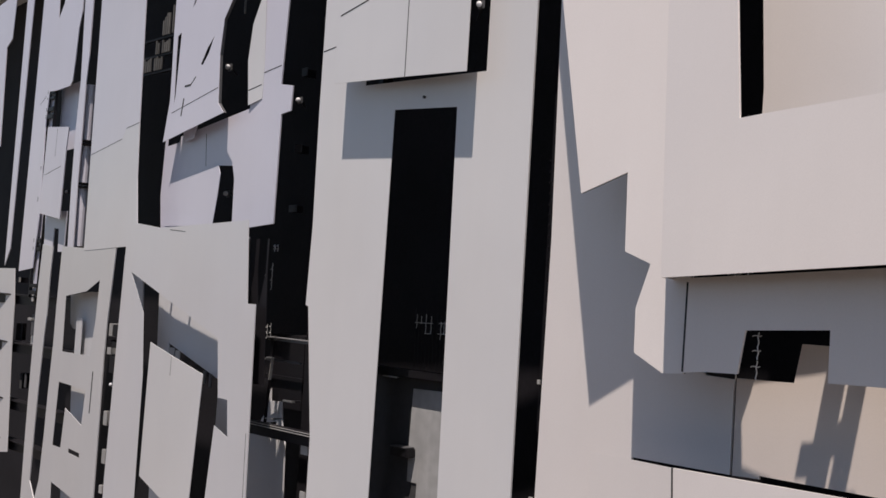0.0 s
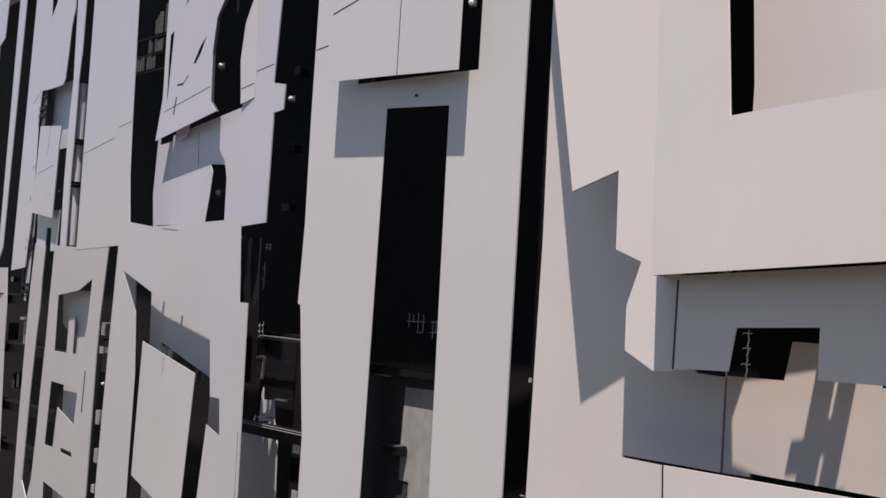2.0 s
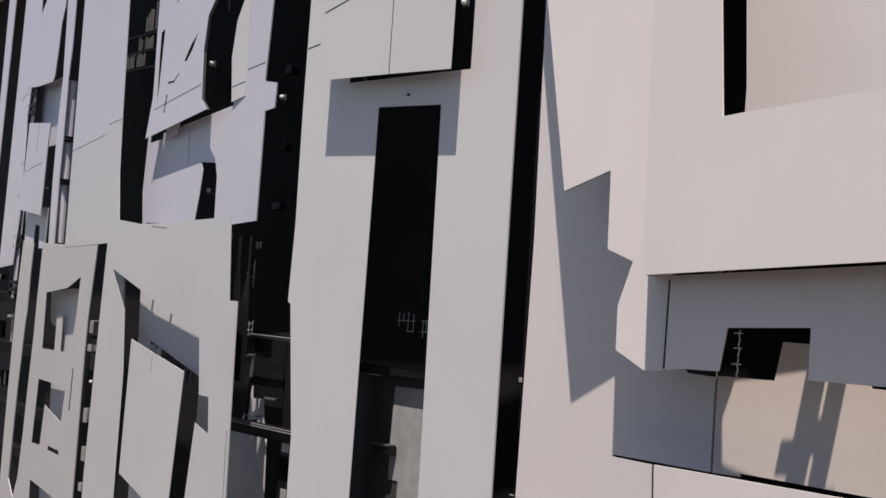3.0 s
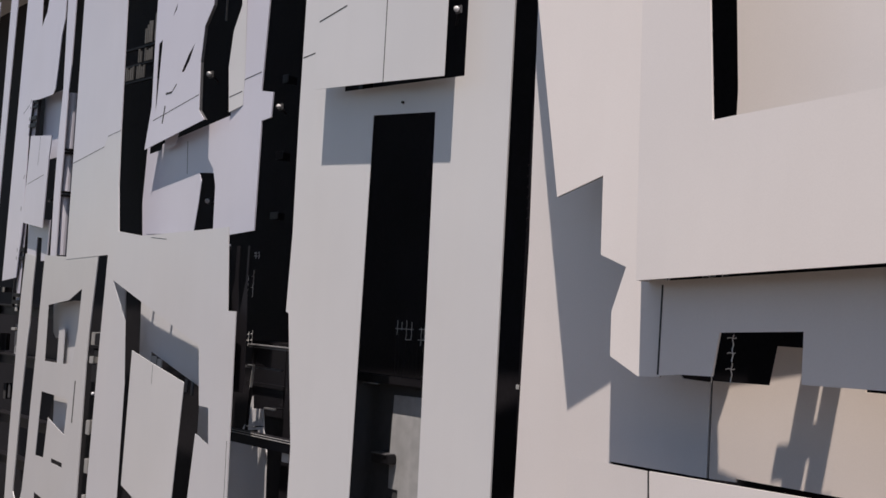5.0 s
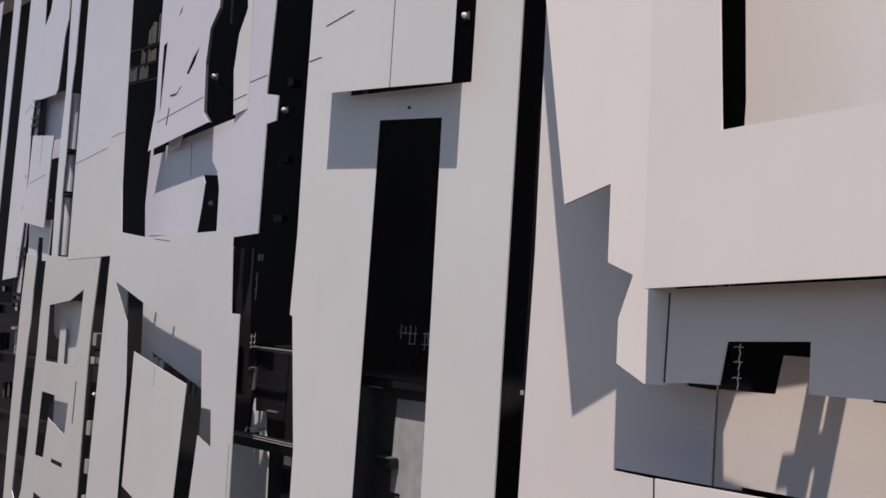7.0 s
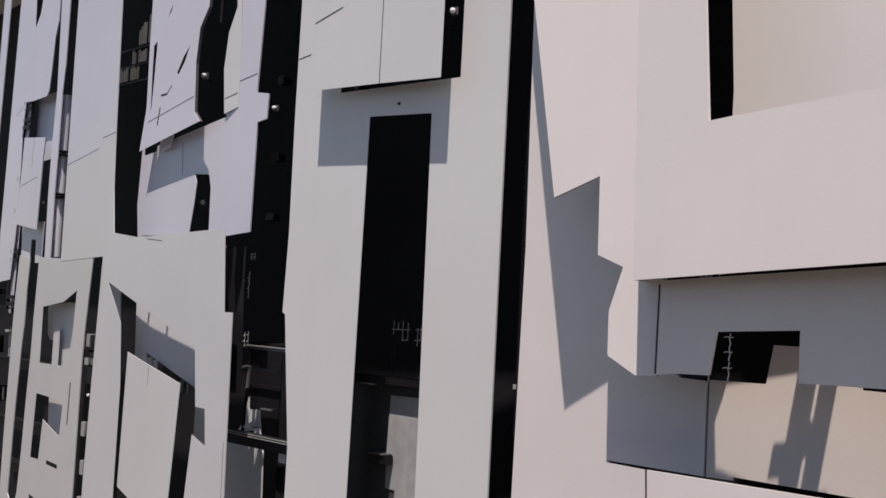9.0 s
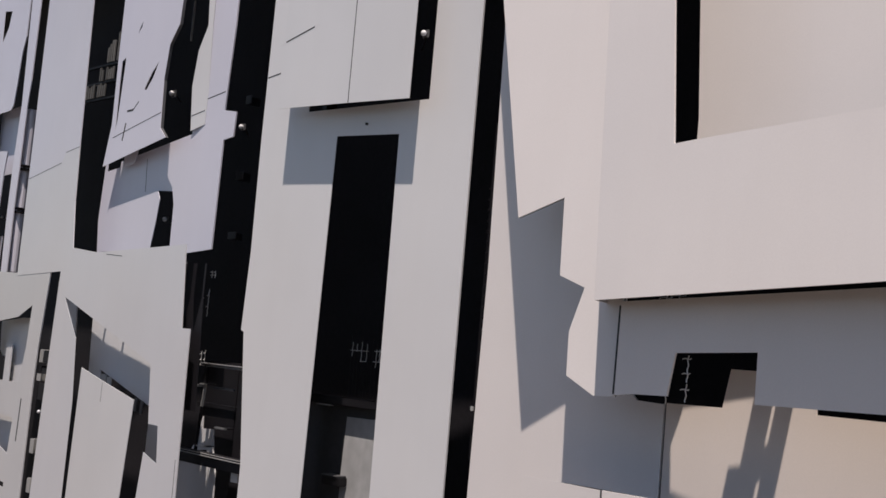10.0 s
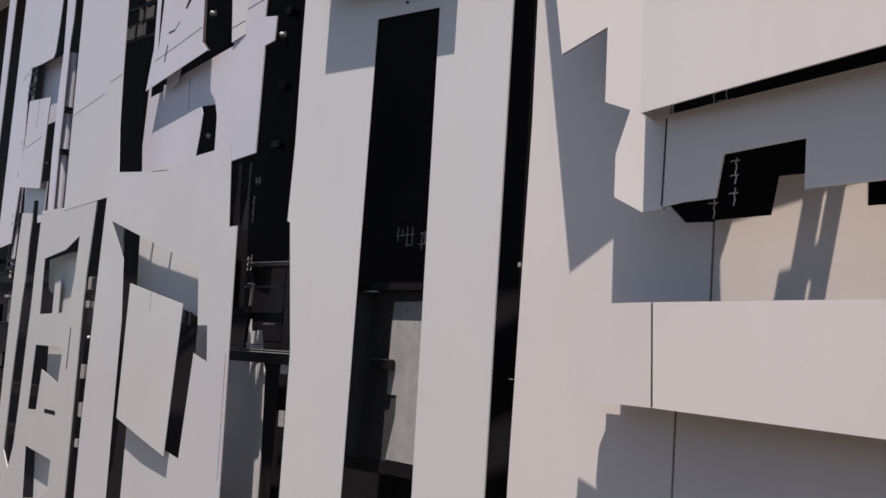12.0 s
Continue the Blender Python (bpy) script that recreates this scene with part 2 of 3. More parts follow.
ring = [(2.39, depth(R1, 2.39, 9.06), 9.06), (2.445, depth(R2, 2.445, 9.06), 9.06), (2.36, depth(R2, 2.36, 10.45), 10.45), (2.34, depth(R2, 2.34, ZT), ZT), (2.3, depth(R1, 2.3, ZT), ZT), (2.3, depth(R1, 2.3, 10.5), 10.5)]
bm.faces.new([bm.verts.new(v) for v in ring])
got = bmesh.ops.extrude_face_region(bm, geom=list(bm.faces))
bmesh.ops.translate(bm, verts=[v for v in got["geom"] if isinstance(v, bmesh.types.BMVert)], vec=(0.005, 0.005, 0))
part("folded_edge", bm, WARM_WHITE, r2)
part("closing_plate", box((2.58, -0.435, 9.575), (4.6, -0.16, 9.583)), STEEL, r2, "black closing plate in the cavity")
# two arms that carry the band, and their fixing plate
for x, w in ((3.13, 0.085), (3.224, 0.072)):
    part("bracket_arm", box((x - w / 2, -0.6, 9.585), (x + w / 2, -0.17, 9.6)), STEEL, r2)
part("bridge_plate", box((3.165, -0.54, 9.586), (3.195, -0.5, 9.598)), STEEL, r2)
part("fixing_plate", box((3.035, -0.56, 9.58), (3.1, -0.52, 9.592)), STEEL, r2)
part("fixing_plate", box((3.12, -0.6, 9.5), (3.3, -0.585, 9.6)), STEEL, r2)
# tapered plate added out of sight to cast a wedge of shade by the joint
bm = bmesh.new()
bm.faces.new([bm.verts.new((x, y, 9.6)) for x, y in ((2.6, -0.4), (2.785, -0.4), (2.763, -0.458), (2.734, -0.505), (2.6, -0.505))])
got = bmesh.ops.extrude_face_region(bm, geom=list(bm.faces))
bmesh.ops.translate(bm, verts=[v for v in got["geom"] if isinstance(v, bmesh.types.BMVert)], vec=(0, 0, 0.008))
part("fixing_plate", bm, STEEL, r2)
R3 = (-0.22, -0.087, 0)
r3 = cladding("shaded white metal panel with a cut notch", R3,
              [(2.487, 9.065), (2.482, 8.7), (2.59, 8.713), (2.756, 8.718), (2.785, 8.88), (3.15, 8.9), (3.15, 8.72), (4.6, 8.75), (4.6, 9.185)], coat=WARM_WHITE, back=True)
seam(r3, R3, (2.494, 9.05), (2.489, 8.705), 0.009)
R5 = (-0.29, -0.05, 0)
R5L = (-0.0209, -0.16, 0)
r5 = cladding("short white metal end panel of a ledge band", R5L, [(1.95, 8.325), (2.44, 8.33), (2.465, 7.92), (1.94, 7.925)], thick=0.0006, coat=WARM_WHITE, hem=0.0)
part("fixing_clip", box((2.437, -0.4, 8.23), (2.455, -0.385, 8.268)), BRIGHT, r5, "bright metal clip")
r5b = cladding("long white metal ledge band", R5, [(2.449, 8.33), (4.8, 8.36), (4.8, 7.85), (2.474, 7.92)], coat=WARM_WHITE)
seam(r5b, R5, (2.4445, 8.326), (2.4693, 7.925), 0.007)
# hidden tray added to shade the wall below; its left edge shapes the shadow
bm = bmesh.new()
bm.faces.new([bm.verts.new(v) for v in ((2.06, -0.345, 8.0), (2.24, -0.375, 8.0), (2.47, -0.39, 8.0), (5.5, -0.53, 8.0), (5.5, -0.325, 8.0), (2.33, -0.128, 8.0), (2.31, -0.172, 8.0), (2.0, -0.151, 8.0), (2.013, -0.174, 8.0), (1.992, -0.196, 8.0), (2.007, -0.238, 8.0), (2.034, -0.26, 8.0))])
got = bmesh.ops.extrude_face_region(bm, geom=list(bm.faces))
bmesh.ops.translate(bm, verts=[v for v in got["geom"] if isinstance(v, bmesh.types.BMVert)], vec=(0, 0, 0.02))
part("tray", bm, STEEL, r5b, "unseen black tray behind the band, cut to cast a jagged shadow")

DL = (-0.23, -0.121, 0)
dl = cladding("wide white metal panel with a window cut-out and flap", DL,
              [(-5.036, 10.0695), (-4.16, 10.147), (-4.07, 10.231), (-3.748, 10.249), (-3.71, 9.79), (-3.63, 9.41), (-3.07, 9.36), (-1.44, 9.38), (-1.37, 8.83), (-1.24, 8.83), (-1.08, ZB), (-4.01, ZB), (-3.99, 7.3), (-3.93, 8.29), (-3.91, 8.56), (-3.86, 9.22), (-5.03, 9.19)],
              # the notch right of x = -1.77 is cut where a cast shadow lies
              [[(-3.68, 9.01), (-1.81, 8.58), (-1.74, 8.18), (-1.58, 8.18), (-1.54, 7.94), (-1.77, 7.99), (-1.88, 7.27), (-2.92, 7.4), (-2.92, 5.0), (-3.22, 5.0), (-3.24, 7.45), (-3.24, 8.2), (-3.32, 8.69)]], thick=0.0015, coat=PEARL_WHITE)
# bluish coat stands in for the sky mirrored in the upper sheet
cladding("tall white metal panel above a joint, sky reflection put into its colour", DL, [(-5.04, ZT), (-3.87, ZT), (-3.78, 10.83), (-3.748, 10.2495), (-4.07, 10.2315), (-4.16, 10.1475), (-5.036, 10.07)], thick=0.0015, coat=SKY_WHITE)
F1 = (-0.29, -0.121, 0)
f1 = flap(dl, F1, [(-2.96, 8.48), (-2.501, 8.41), (-2.528, 7.368), (-3.0, 7.46)])
seam(f1, F1, (-2.5, 8.4), (-2.504, 8.26), 0.003)
flap(dl, (-0.215, -0.091, 0), [(-2.5, 8.41), (-1.93, 8.32), (-2.04, 7.27), (-2.527, 7.367)])
for a, b in (((-5.03, 10.07), (-4.16, 10.147)), ((-4.07, 10.231), (-3.75, 10.249)), ((-2.863, 9.343), (-2.548, 9.323)), ((-1.25, 8.0), (-1.22, 7.2))):
    seam(dl, DL, a, b, 0.004)
DU = (0.04, -0.1, 0)
du = cladding("white metal panel with two folded-out flaps", DU,
              [(-1.51, ZT), (-1.51, 10.92), (-1.55, 10.34), (-1.37, 10.31), (-1.38, 10.14), (-1.52, 10.13), (-1.53, 9.38), (-1.92, 9.36), (-3.55, 9.2), (-3.64, 9.66), (-3.58, 10.45), (-3.58, ZT)],
              [[(-3.555, 10.06), (-3.3, 10.075), (-3.28, 10.12), (-2.02, 10.22), (-2.07, 10.57), (-2.03, 10.83), (-1.93, 11.0), (-1.96, 11.25), (-3.545, 11.59)],
               [(-3.3, 9.76), (-2.52, 9.84), (-2.25, 9.82), (-2.21, 9.72), (-2.2, 9.41), (-2.58, 9.39), (-3.3, 9.4)]], coat=COOL_WHITE)
F2 = (-0.13, -0.118, 0)
f2 = flap(du, F2, [(-3.4, 10.07), (-2.2, 10.19), (-2.31, 10.27), (-2.34, 10.63), (-2.3, 10.89), (-2.16, 11.02), (-2.14, 11.26), (-3.32, 11.51), (-3.32, 10.96), (-3.3, 10.41)],
     [[(-2.468, 10.79), (-2.554, 10.676), (-2.658, 10.598), (-2.70, 10.609), (-2.581, 10.722)], [(-3.149, 10.927), (-3.16, 10.79), (-3.175, 10.59), (-3.19, 10.42), (-3.212, 10.335), (-3.23, 10.72), (-3.228, 10.905)],
      [(-2.872, 11.17), (-2.885, 11.126), (-2.952, 11.08), (-2.92, 11.13)]], label="folded-out flap with small torn slits", coat=COOL_WHITE)
bm = bmesh.new()
edge = [bm.verts.new((x + 0.001, depth(F2, x, z) + dy, z)) for dy in (0.004, 0.026) for x, z in ((-2.2, 10.19), (-2.31, 10.27), (-2.34, 10.63), (-2.3, 10.89), (-2.16, 11.02), (-2.14, 11.26))]
for k in range(5):
    bm.faces.new((edge[k], edge[k + 1], edge[k + 7], edge[k + 6]))
part("side_return", bm, GREYSTEEL, f2, "grey folded side of the flap")
seam(f2, F2, (-3.247, 10.29), (-2.329, 10.387), 0.005)
seam(f2, F2, (-2.998, 10.38), (-3.038, 10.245), 0.02)
seam(f2, F2, (-3.0, 10.475), (-2.872, 10.472), 0.016)
seam(f2, F2, (-2.876, 10.473), (-2.785, 10.524), 0.010)
flap(du, (-0.02, -0.115, 0), [(-3.42, 9.752), (-2.463, 9.838), (-2.41, 9.77), (-2.44, 9.6), (-2.5, 9.385), (-3.49, 9.4)], coat=COOL_WHITE)
part("folded_edge", sheet((0.178, -0.023, 0), [(-2.022, 10.24), (-1.83, 10.27), (-1.825, 10.5), (-1.86, 11.0), (-1.87, ZT), (-1.95, ZT), (-1.955, 11.26), (-1.925, 11.0), (-2.025, 10.83), (-2.065, 10.57)], (), 0.0015), WHITE, du, "slightly warmer folded strip along the cut-out")
seam(du, (0.178, -0.023, 0), (-2.029, 10.349), (-1.848, 10.372))
seam(du, DU, (-1.83, 10.454), (-1.56, 10.472))
seam(du, DU, (-2.77, 10.1), (-2.74, 9.845))
bp = cladding("recessed white metal panel inside a cut-out, mostly shaded", (0.158, -0.067, 0), [(-3.54, 9.17), (-3.47, 8.25), (-3.22, 8.33), (-3.27, 8.465), (-2.32, 8.25), (-2.33, 7.8), (-1.97, 7.8), (-2.0, 9.3)])
for x in (-3.155, -2.78):
    part("spacer_bar", box((x - 0.017, depth(DL, x, 9.34) + 0.004, 9.335), (x + 0.017, 0.158 - 0.067 * x - 0.002, 9.352), 0.002), PALE, bp, "thin flat spacer bar")
for x, z, w, h in ((-3.06, 8.385, 0.045, 0.05), (-2.96, 8.36, 0.035, 0.06), (-2.52, 8.25, 0.02, 0.05), (-2.43, 8.235, 0.02, 0.05)):
    part("hook", box((x - w, 0.30, z - h), (x + w, 0.31, z + h), 0.003), PALE if x < -2.7 else GREYSTEEL, bp, "small pale metal hook" if x < -2.7 else "small grey metal hook")
cladding("small recessed pale metal panel beside a cut-out", (-0.05, -0.121, 0), [(-4.4, 9.16), (-3.874, 9.1), (-3.872, 8.94), (-3.81, 8.55), (-4.0, 8.6), (-4.4, 8.7)])

EP = (-0.228, -0.121, 0)
ep = cladding("white metal panel with three window cut-outs", EP,
              [(-5.74, 9.235), (-5.05, 9.215), (-4.113, 9.24), (-4.222, 8.544), (-4.242, 8.267), (-4.271, ZB), (-6.066, ZB), (-6.066, 6.75), (-5.95, 6.96), (-5.89, 7.4), (-5.86, 7.79), (-5.8, 8.34), (-5.79, 8.66), (-5.77, 8.88)],
              [[(-5.499, 8.762), (-4.865, 8.821), (-4.499, 8.930), (-4.539, 8.564), (-4.638, 8.257), (-5.489, 8.237)],
               [(-5.519, 7.950), (-4.677, 7.950), (-4.727, 7.633), (-5.251, 7.732), (-5.311, 7.356), (-5.578, 7.346)],
               [(-5.063, 7.386), (-4.727, 7.386), (-4.717, 7.346), (-5.063, 7.346)],
               [(-5.538, 7.009), (-4.727, 6.960), (-4.746, 6.693), (-4.954, 6.604), (-5.479, 6.534)]], coat=GREY_WHITE)
seam(ep, EP, (-4.499, 8.128), (-4.519, 7.762), 0.025)
cladding("recessed pale metal panel in a cut-out", (-0.103, -0.121, 0), [(-5.75, 8.77), (-5.1, 8.818), (-4.835, 8.82), (-4.826, 8.635), (-4.934, 8.513), (-4.95, 8.2), (-5.25, 8.2), (-5.31, 8.46), (-5.6, 8.45), (-5.7, 8.5)])
cladding("small white metal tongue in a cut-out", (-0.153, -0.121, 0), [(-5.343, 8.158), (-5.174, 8.158), (-5.174, 8.563), (-5.343, 8.563)])
cladding("recessed pale metal panel in a cut-out", (-0.113, -0.121, 0), [(-5.492, 8.009), (-4.700, 8.009), (-4.700, 7.514), (-5.443, 7.514)])
cladding("recessed pale metal panel in a cut-out", (-0.143, -0.121, 0), [(-5.511, 7.068), (-4.650, 7.068), (-4.650, 6.425), (-5.392, 6.425)])
GP = (-0.03, -0.12, 0)
gp = cladding("tall white metal panel with a cut corner", GP,
         [(-7.84, ZT), (-6.31, ZT), (-6.31, 11.67), (-6.39, 11.51), (-6.44, 11.17), (-6.48, 10.98), (-6.55, 10.93), (-7.07, 10.94), (-7.34, 10.96), (-7.41, 10.58), (-7.37, 9.62), (-7.45, 9.23), (-7.5, 9.02), (-8.08, 8.98)],
         [[(-7.18, 11.74), (-7.21, 12.1), (-6.94, 12.05), (-7.0, 11.88)]], coat=COOL_WHITE)
seam(gp, GP, (-7.68, 10.85), (-7.45, 10.92), 0.005)
fp = cladding("small white metal panel set off the wall", (-0.08, -0.12, 0), [(-7.11, 10.54), (-6.31, 10.47), (-6.36, 10.24), (-6.41, 9.53), (-7.19, 9.61)], coat=COOL_WHITE)
seam(fp, (-0.08, -0.12, 0), (-7.1, 10.02), (-6.5, 10.08), 0.004)
seam(fp, (-0.08, -0.12, 0), (-6.72, 10.5), (-6.75, 10.2), 0.004)
cladding("shaded pale metal panel in a recess", (0.1, -0.12, 0), [(-7.3, 11.02), (-6.64, 11.01), (-6.62, 10.3), (-7.3, 10.3)], coat=COOL_WHITE)
cladding("shaded pale metal panel in a recess", (0.0, -0.12, 0), [(-7.24, 9.65), (-6.42, 9.62), (-6.44, 9.2), (-6.66, 9.2), (-6.68, 9.44), (-6.85, 9.45), (-6.89, 8.95), (-7.18, 8.95)], coat=COOL_WHITE)
mp = cladding("narrow white metal strip panel", (-0.1, -0.12, 0), [(-6.04, ZT), (-5.71, ZT), (-5.73, 11.11), (-5.77, 10.84), (-5.78, 10.22), (-5.8, 9.83), (-5.79, 9.22), (-5.98, 9.22), (-6.01, 9.84), (-6.0, 10.41), (-5.95, 10.89)], coat=COOL_WHITE)
cladding("narrow white metal strip panel", GP, [(-8.62, ZT), (-8.3, ZT), (-8.55, 9.24), (-8.76, 9.04)], coat=COOL_WHITE)
cladding("white metal panel with a stepped edge", GP, [(-11.44, ZT), (-9.16, ZT), (-9.25, 11.84), (-9.51, 11.77), (-9.46, 10.52), (-10.75, 10.62)], coat=COOL_WHITE)
cladding("white metal panel at the end of the facade", GP, [(-10.18, 9.0), (-8.27, 9.01), (-8.17, 8.59), (-8.14, 8.08), (-7.99, 6.94), (-9.39, 6.75)], coat=GREY_WHITE)
cladding("long narrow white metal strip beside a dark slit", EP, [(-6.44, 9.26), (-6.06, 9.23), (-6.1, 8.88), (-6.11, 8.54), (-6.15, 8.32), (-6.22, 7.75), (-6.25, 7.41), (-6.28, 6.9), (-6.07, 6.74), (-6.07, ZB), (-6.6, ZB), (-6.57, 6.69), (-6.57, 7.31), (-6.56, 7.72), (-6.53, 8.52), (-6.5, 8.87)], coat=GREY_WHITE)

# ---- behind the slots ----
INS = (0.15, -0.12, 0)
cladding("white metal panel deep inside a slot, mostly shaded", INS, [(-1.98, 7.97), (-1.80, 7.975), (-1.79, 8.02), (-1.73, 8.07), (-1.665, 8.25), (-1.655, 8.165), (-1.49, 8.176), (-1.45, 8.01), (-1.40, 7.9), (-1.36, 7.3), (-1.34, ZB), (-1.98, ZB)])
hung = thing("duct_box", "black hanging metal box behind the slot", "duct")
part("casing", box((-1.95, 0.5, 8.1), (-1.5, 0.75, 8.62), 0.008), STEEL, hung)
part("flange", box((-1.97, 0.48, 8.3), (-1.48, 0.5, 8.33), 0.003), STEEL, hung)
hanger = thing("hanger_strip", "thin pale metal hanger strip hung from a rail", "hanger")
part("strip", bar((-1.40, 0.18, 8.475), (-1.42, 0.18, 8.33), 0.02, 0.005), PALE, hanger)
part("rod", bar((-1.42, 0.18, 8.33), (-1.445, 0.18, 8.03), 0.022, 0.006), STEEL, hanger, "black lower end")
part("neck", bar((-1.39, 0.18, 8.6), (-1.40, 0.18, 8.475), 0.02, 0.006), STEEL, hanger, "black upper end")
part("hook", bar((-1.39, 0.155, 8.6), (-1.39, 0.2, 8.605), 0.02, 0.005), STEEL, hanger)
post = thing("post", "black steel post behind the slot", "post")
part("shaft", box((-1.44, 0.46, ZB), (-1.06, 0.7, 8.95), 0.01), STEEL, post)
for x0, z, w, mat, lab in ((-1.45, 8.603, 0.016, RAILGREY, "thin pale steel rail crossing the slot"), (-1.78, 8.0, 0.08, STEEL, "black steel beam crossing the slot")):
    beam = thing("steel_beam", lab, "beam", "beams behind the slots")
    y0 = 0.16 if w < 0.05 else 0.13
    part("web", box((x0, y0, z - w / 2), (-0.5, y0 + 0.03, z + w / 2), 0.004), mat, beam)
    part("flange", box((x0, y0 - 0.015, z + w / 2), (-0.5, y0 + 0.04, z + w / 2 + 0.008), 0.003), mat, beam)
    if w > 0.05:
        part("lip", box((x0 + 0.1, 0.108, z + w / 2 - 0.014), (-0.5, 0.114, z + w / 2 - 0.008), 0.001), PALE, beam, "thin pale lip along the edge")
        part("lip", box((x0 + 0.1, 0.107, z + w / 2 + 0.001), (-0.5, 0.114, z + w / 2 + 0.006), 0.001), PALE, beam, "thin pale lip along the edge")
# added shadow caster: the wanted shade outline, shifted towards the sun
fin = thing("shade_plate", "black plate with pointed fingers, added in the slot to cast shade streaks", "plate")
part("plate", sheet((0.0, 0, 0), [(x + 0.18, z + 1.06) for x, z in ((-1.75, 8.2), (-1.66, 8.2), (-1.66, 7.976), (-1.633, 7.817), (-1.59, 7.976), (-1.59, 8.2), (-1.55, 8.2), (-1.55, 7.976), (-1.515, 7.74), (-1.45, 7.976), (-1.45, 8.2), (-1.43, 8.2), (-1.43, 7.976), (-1.405, 7.6), (-1.39, 7.25), (-1.75, 7.25))], (), 0.003), STEEL, fin)
line_rail = thing("cable_rail", "thin dark cable rail behind the slot", "rail")
part("channel", box((-1.62, 0.2, 8.455), (-1.1, 0.22, 8.468), 0.002), GREYSTEEL, line_rail)
for x, z, w, h in ((-1.42, 8.478, 0.035, 0.004), (-1.88, 8.208, 0.03, 0.008), (-1.16, 8.212, 0.06, 0.006), (-1.37, 8.075, 0.05, 0.004)):
    lug = thing("steel_lug", "small bright steel lug fixed behind the slot", "lug", "lugs behind the slots")
    part("plate", box((x - w, 0.16, z - h), (x + w, 0.185, z + h), 0.003), BRIGHT, lug)
    part("tongue", box((x - w * 0.4, 0.185, z - h * 0.6), (x + w * 0.4, 0.26, z + h * 0.6), 0.001), STEEL, lug)

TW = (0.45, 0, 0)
# dark grey carries the shade; the pale sheet is cut to the sunlit patch
inner = tagged(part("wall_inner", sheet(TW, [(-0.62, 8.46), (0.62, 8.46), (0.62, 7.43), (-0.62, 7.43)], (), 0.02), SHADED_WALL), "inner wall behind the tall slot, its shade put into dark grey", "wall", kind="structure")
board = thing("wall_sun_patch", "sunlit patch of the stained inner wall, drawn as a pale grey board", "board")
part("sheet", sheet((0.444, 0, 0), [(-0.218, 8.385), (0.61, 8.4), (0.61, 7.425), (-0.2, 7.44), (-0.138, 7.69), (-0.136, 7.825), (-0.228, 7.826), (-0.231, 8.05)], (), 0.005), SUNLIT_WALL, board)
win = tagged(new("window_1"), "dark window frame behind the tall slot", "window", kind="structure")
part("transom", box((-1.0, 0.386, 8.45), (0.64, 0.44, 8.5), 0.004), STEEL, win)
part("clip_strip", box((-0.45, 0.375, 8.44), (-0.3, 0.4, 8.447), 0.002), BRIGHT, win, "thin bright metal clip strip")
part("clip_strip", box((-0.05, 0.394, 8.46), (0.1, 0.4, 8.464), 0.001), PALE, win)
part("window_sill", box((-1.0, 0.43, 7.35), (0.64, 0.45, 7.428), 0.004), STEEL, win)
part("mullion", box((-0.55, 0.28, 7.43), (-0.5, 0.36, 10.6), 0.004), STEEL, win)
shelf = thing("ledge_box", "small dark box standing out from the inner wall", "box")
part("casing", box((-0.32, 0.37, 7.975), (-0.16, 0.445, 8.03), 0.006), STEEL, shelf)
part("cap", box((-0.31, 0.36, 8.03), (-0.17, 0.44, 8.037), 0.002), GREYSTEEL, shelf)
blind = thing("slat_screen", "pale upright slats in the dark behind a slot", "slats")
for x0, x1, z0, z1, n, rise in ((-5.02, -4.79, 11.29, 11.44, 7, 0.14), (-5.1, -4.8, 11.12, 11.255, 8, -0.02), (-5.34, -4.98, 10.965, 11.1, 9, 0.0)):
    for k in range(n):
        x = x0 + (x1 - x0) * k / (n - 1)
        if (k * 7 + n) % 5 != 2:
            part("slat", box((x - 0.012, 0.98, z0), (x + 0.012, 0.995, z1 + rise * k / n - 0.012 * ((k * 5) % 3)), 0.003), SLAT, blind)
for z in (10.94, 11.1, 11.265):
    part("rail", box((-5.7, 0.997, z), (-4.6, 1.03, z + 0.022), 0.004), STEEL, blind)


def twisted(a, b, r=0.0022, sway=0.004, turns=3.0):
    """A thin wire from a to b that sways a little round its line, as hand-bent tie wire does."""
    a, b = Vector(a), Vector(b)
    n = 28
    bm = bmesh.new()
    along = (b - a).normalized()
    side = along.cross(Vector((0, 1, 0))).normalized()
    deep = along.cross(side)
    rings = []
    for k in range(n + 1):
        f = k / n
        c = a.lerp(b, f) + side * (sway * math.sin(turns * 2 * math.pi * f)) + deep * (sway * math.cos(turns * 2 * math.pi * f))
        rings.append([bm.verts.new(c + (side * math.cos(q * math.tau / 5) + deep * math.sin(q * math.tau / 5)) * r) for q in range(5)])
    for u, v in zip(rings, rings[1:]):
        for q in range(5):
            bm.faces.new((u[q - 1], u[q], v[q], v[q - 1]))
    bm.faces.new(rings[0])
    bm.faces.new(rings[-1])
    return bm


def wire_cross(x, y, z, h, arms, label="thin bright twisted wire bracket with short cross arms"):
    """An upright twisted wire with short level arms, as fixed in the dark cavities."""
    top = thing("wire_bracket", label, "bracket", "wire brackets in the cavities")
    part("stem", twisted((x, y, z), (x, y, z + h), 0.0026, 0.0018, h * 26), WIRE, top)
    for dz, reach in arms:
        part("arm", twisted((x - reach, y - 0.006, z + dz), (x + reach, y - 0.006, z + dz + 0.004), 0.0022, 0.002, 1.0), WIRE, top)
    return top


frame_wire = thing("wire_bracket", "thin bright wire bracket with level arms and hanging cables", "bracket", "wire brackets in the cavities")
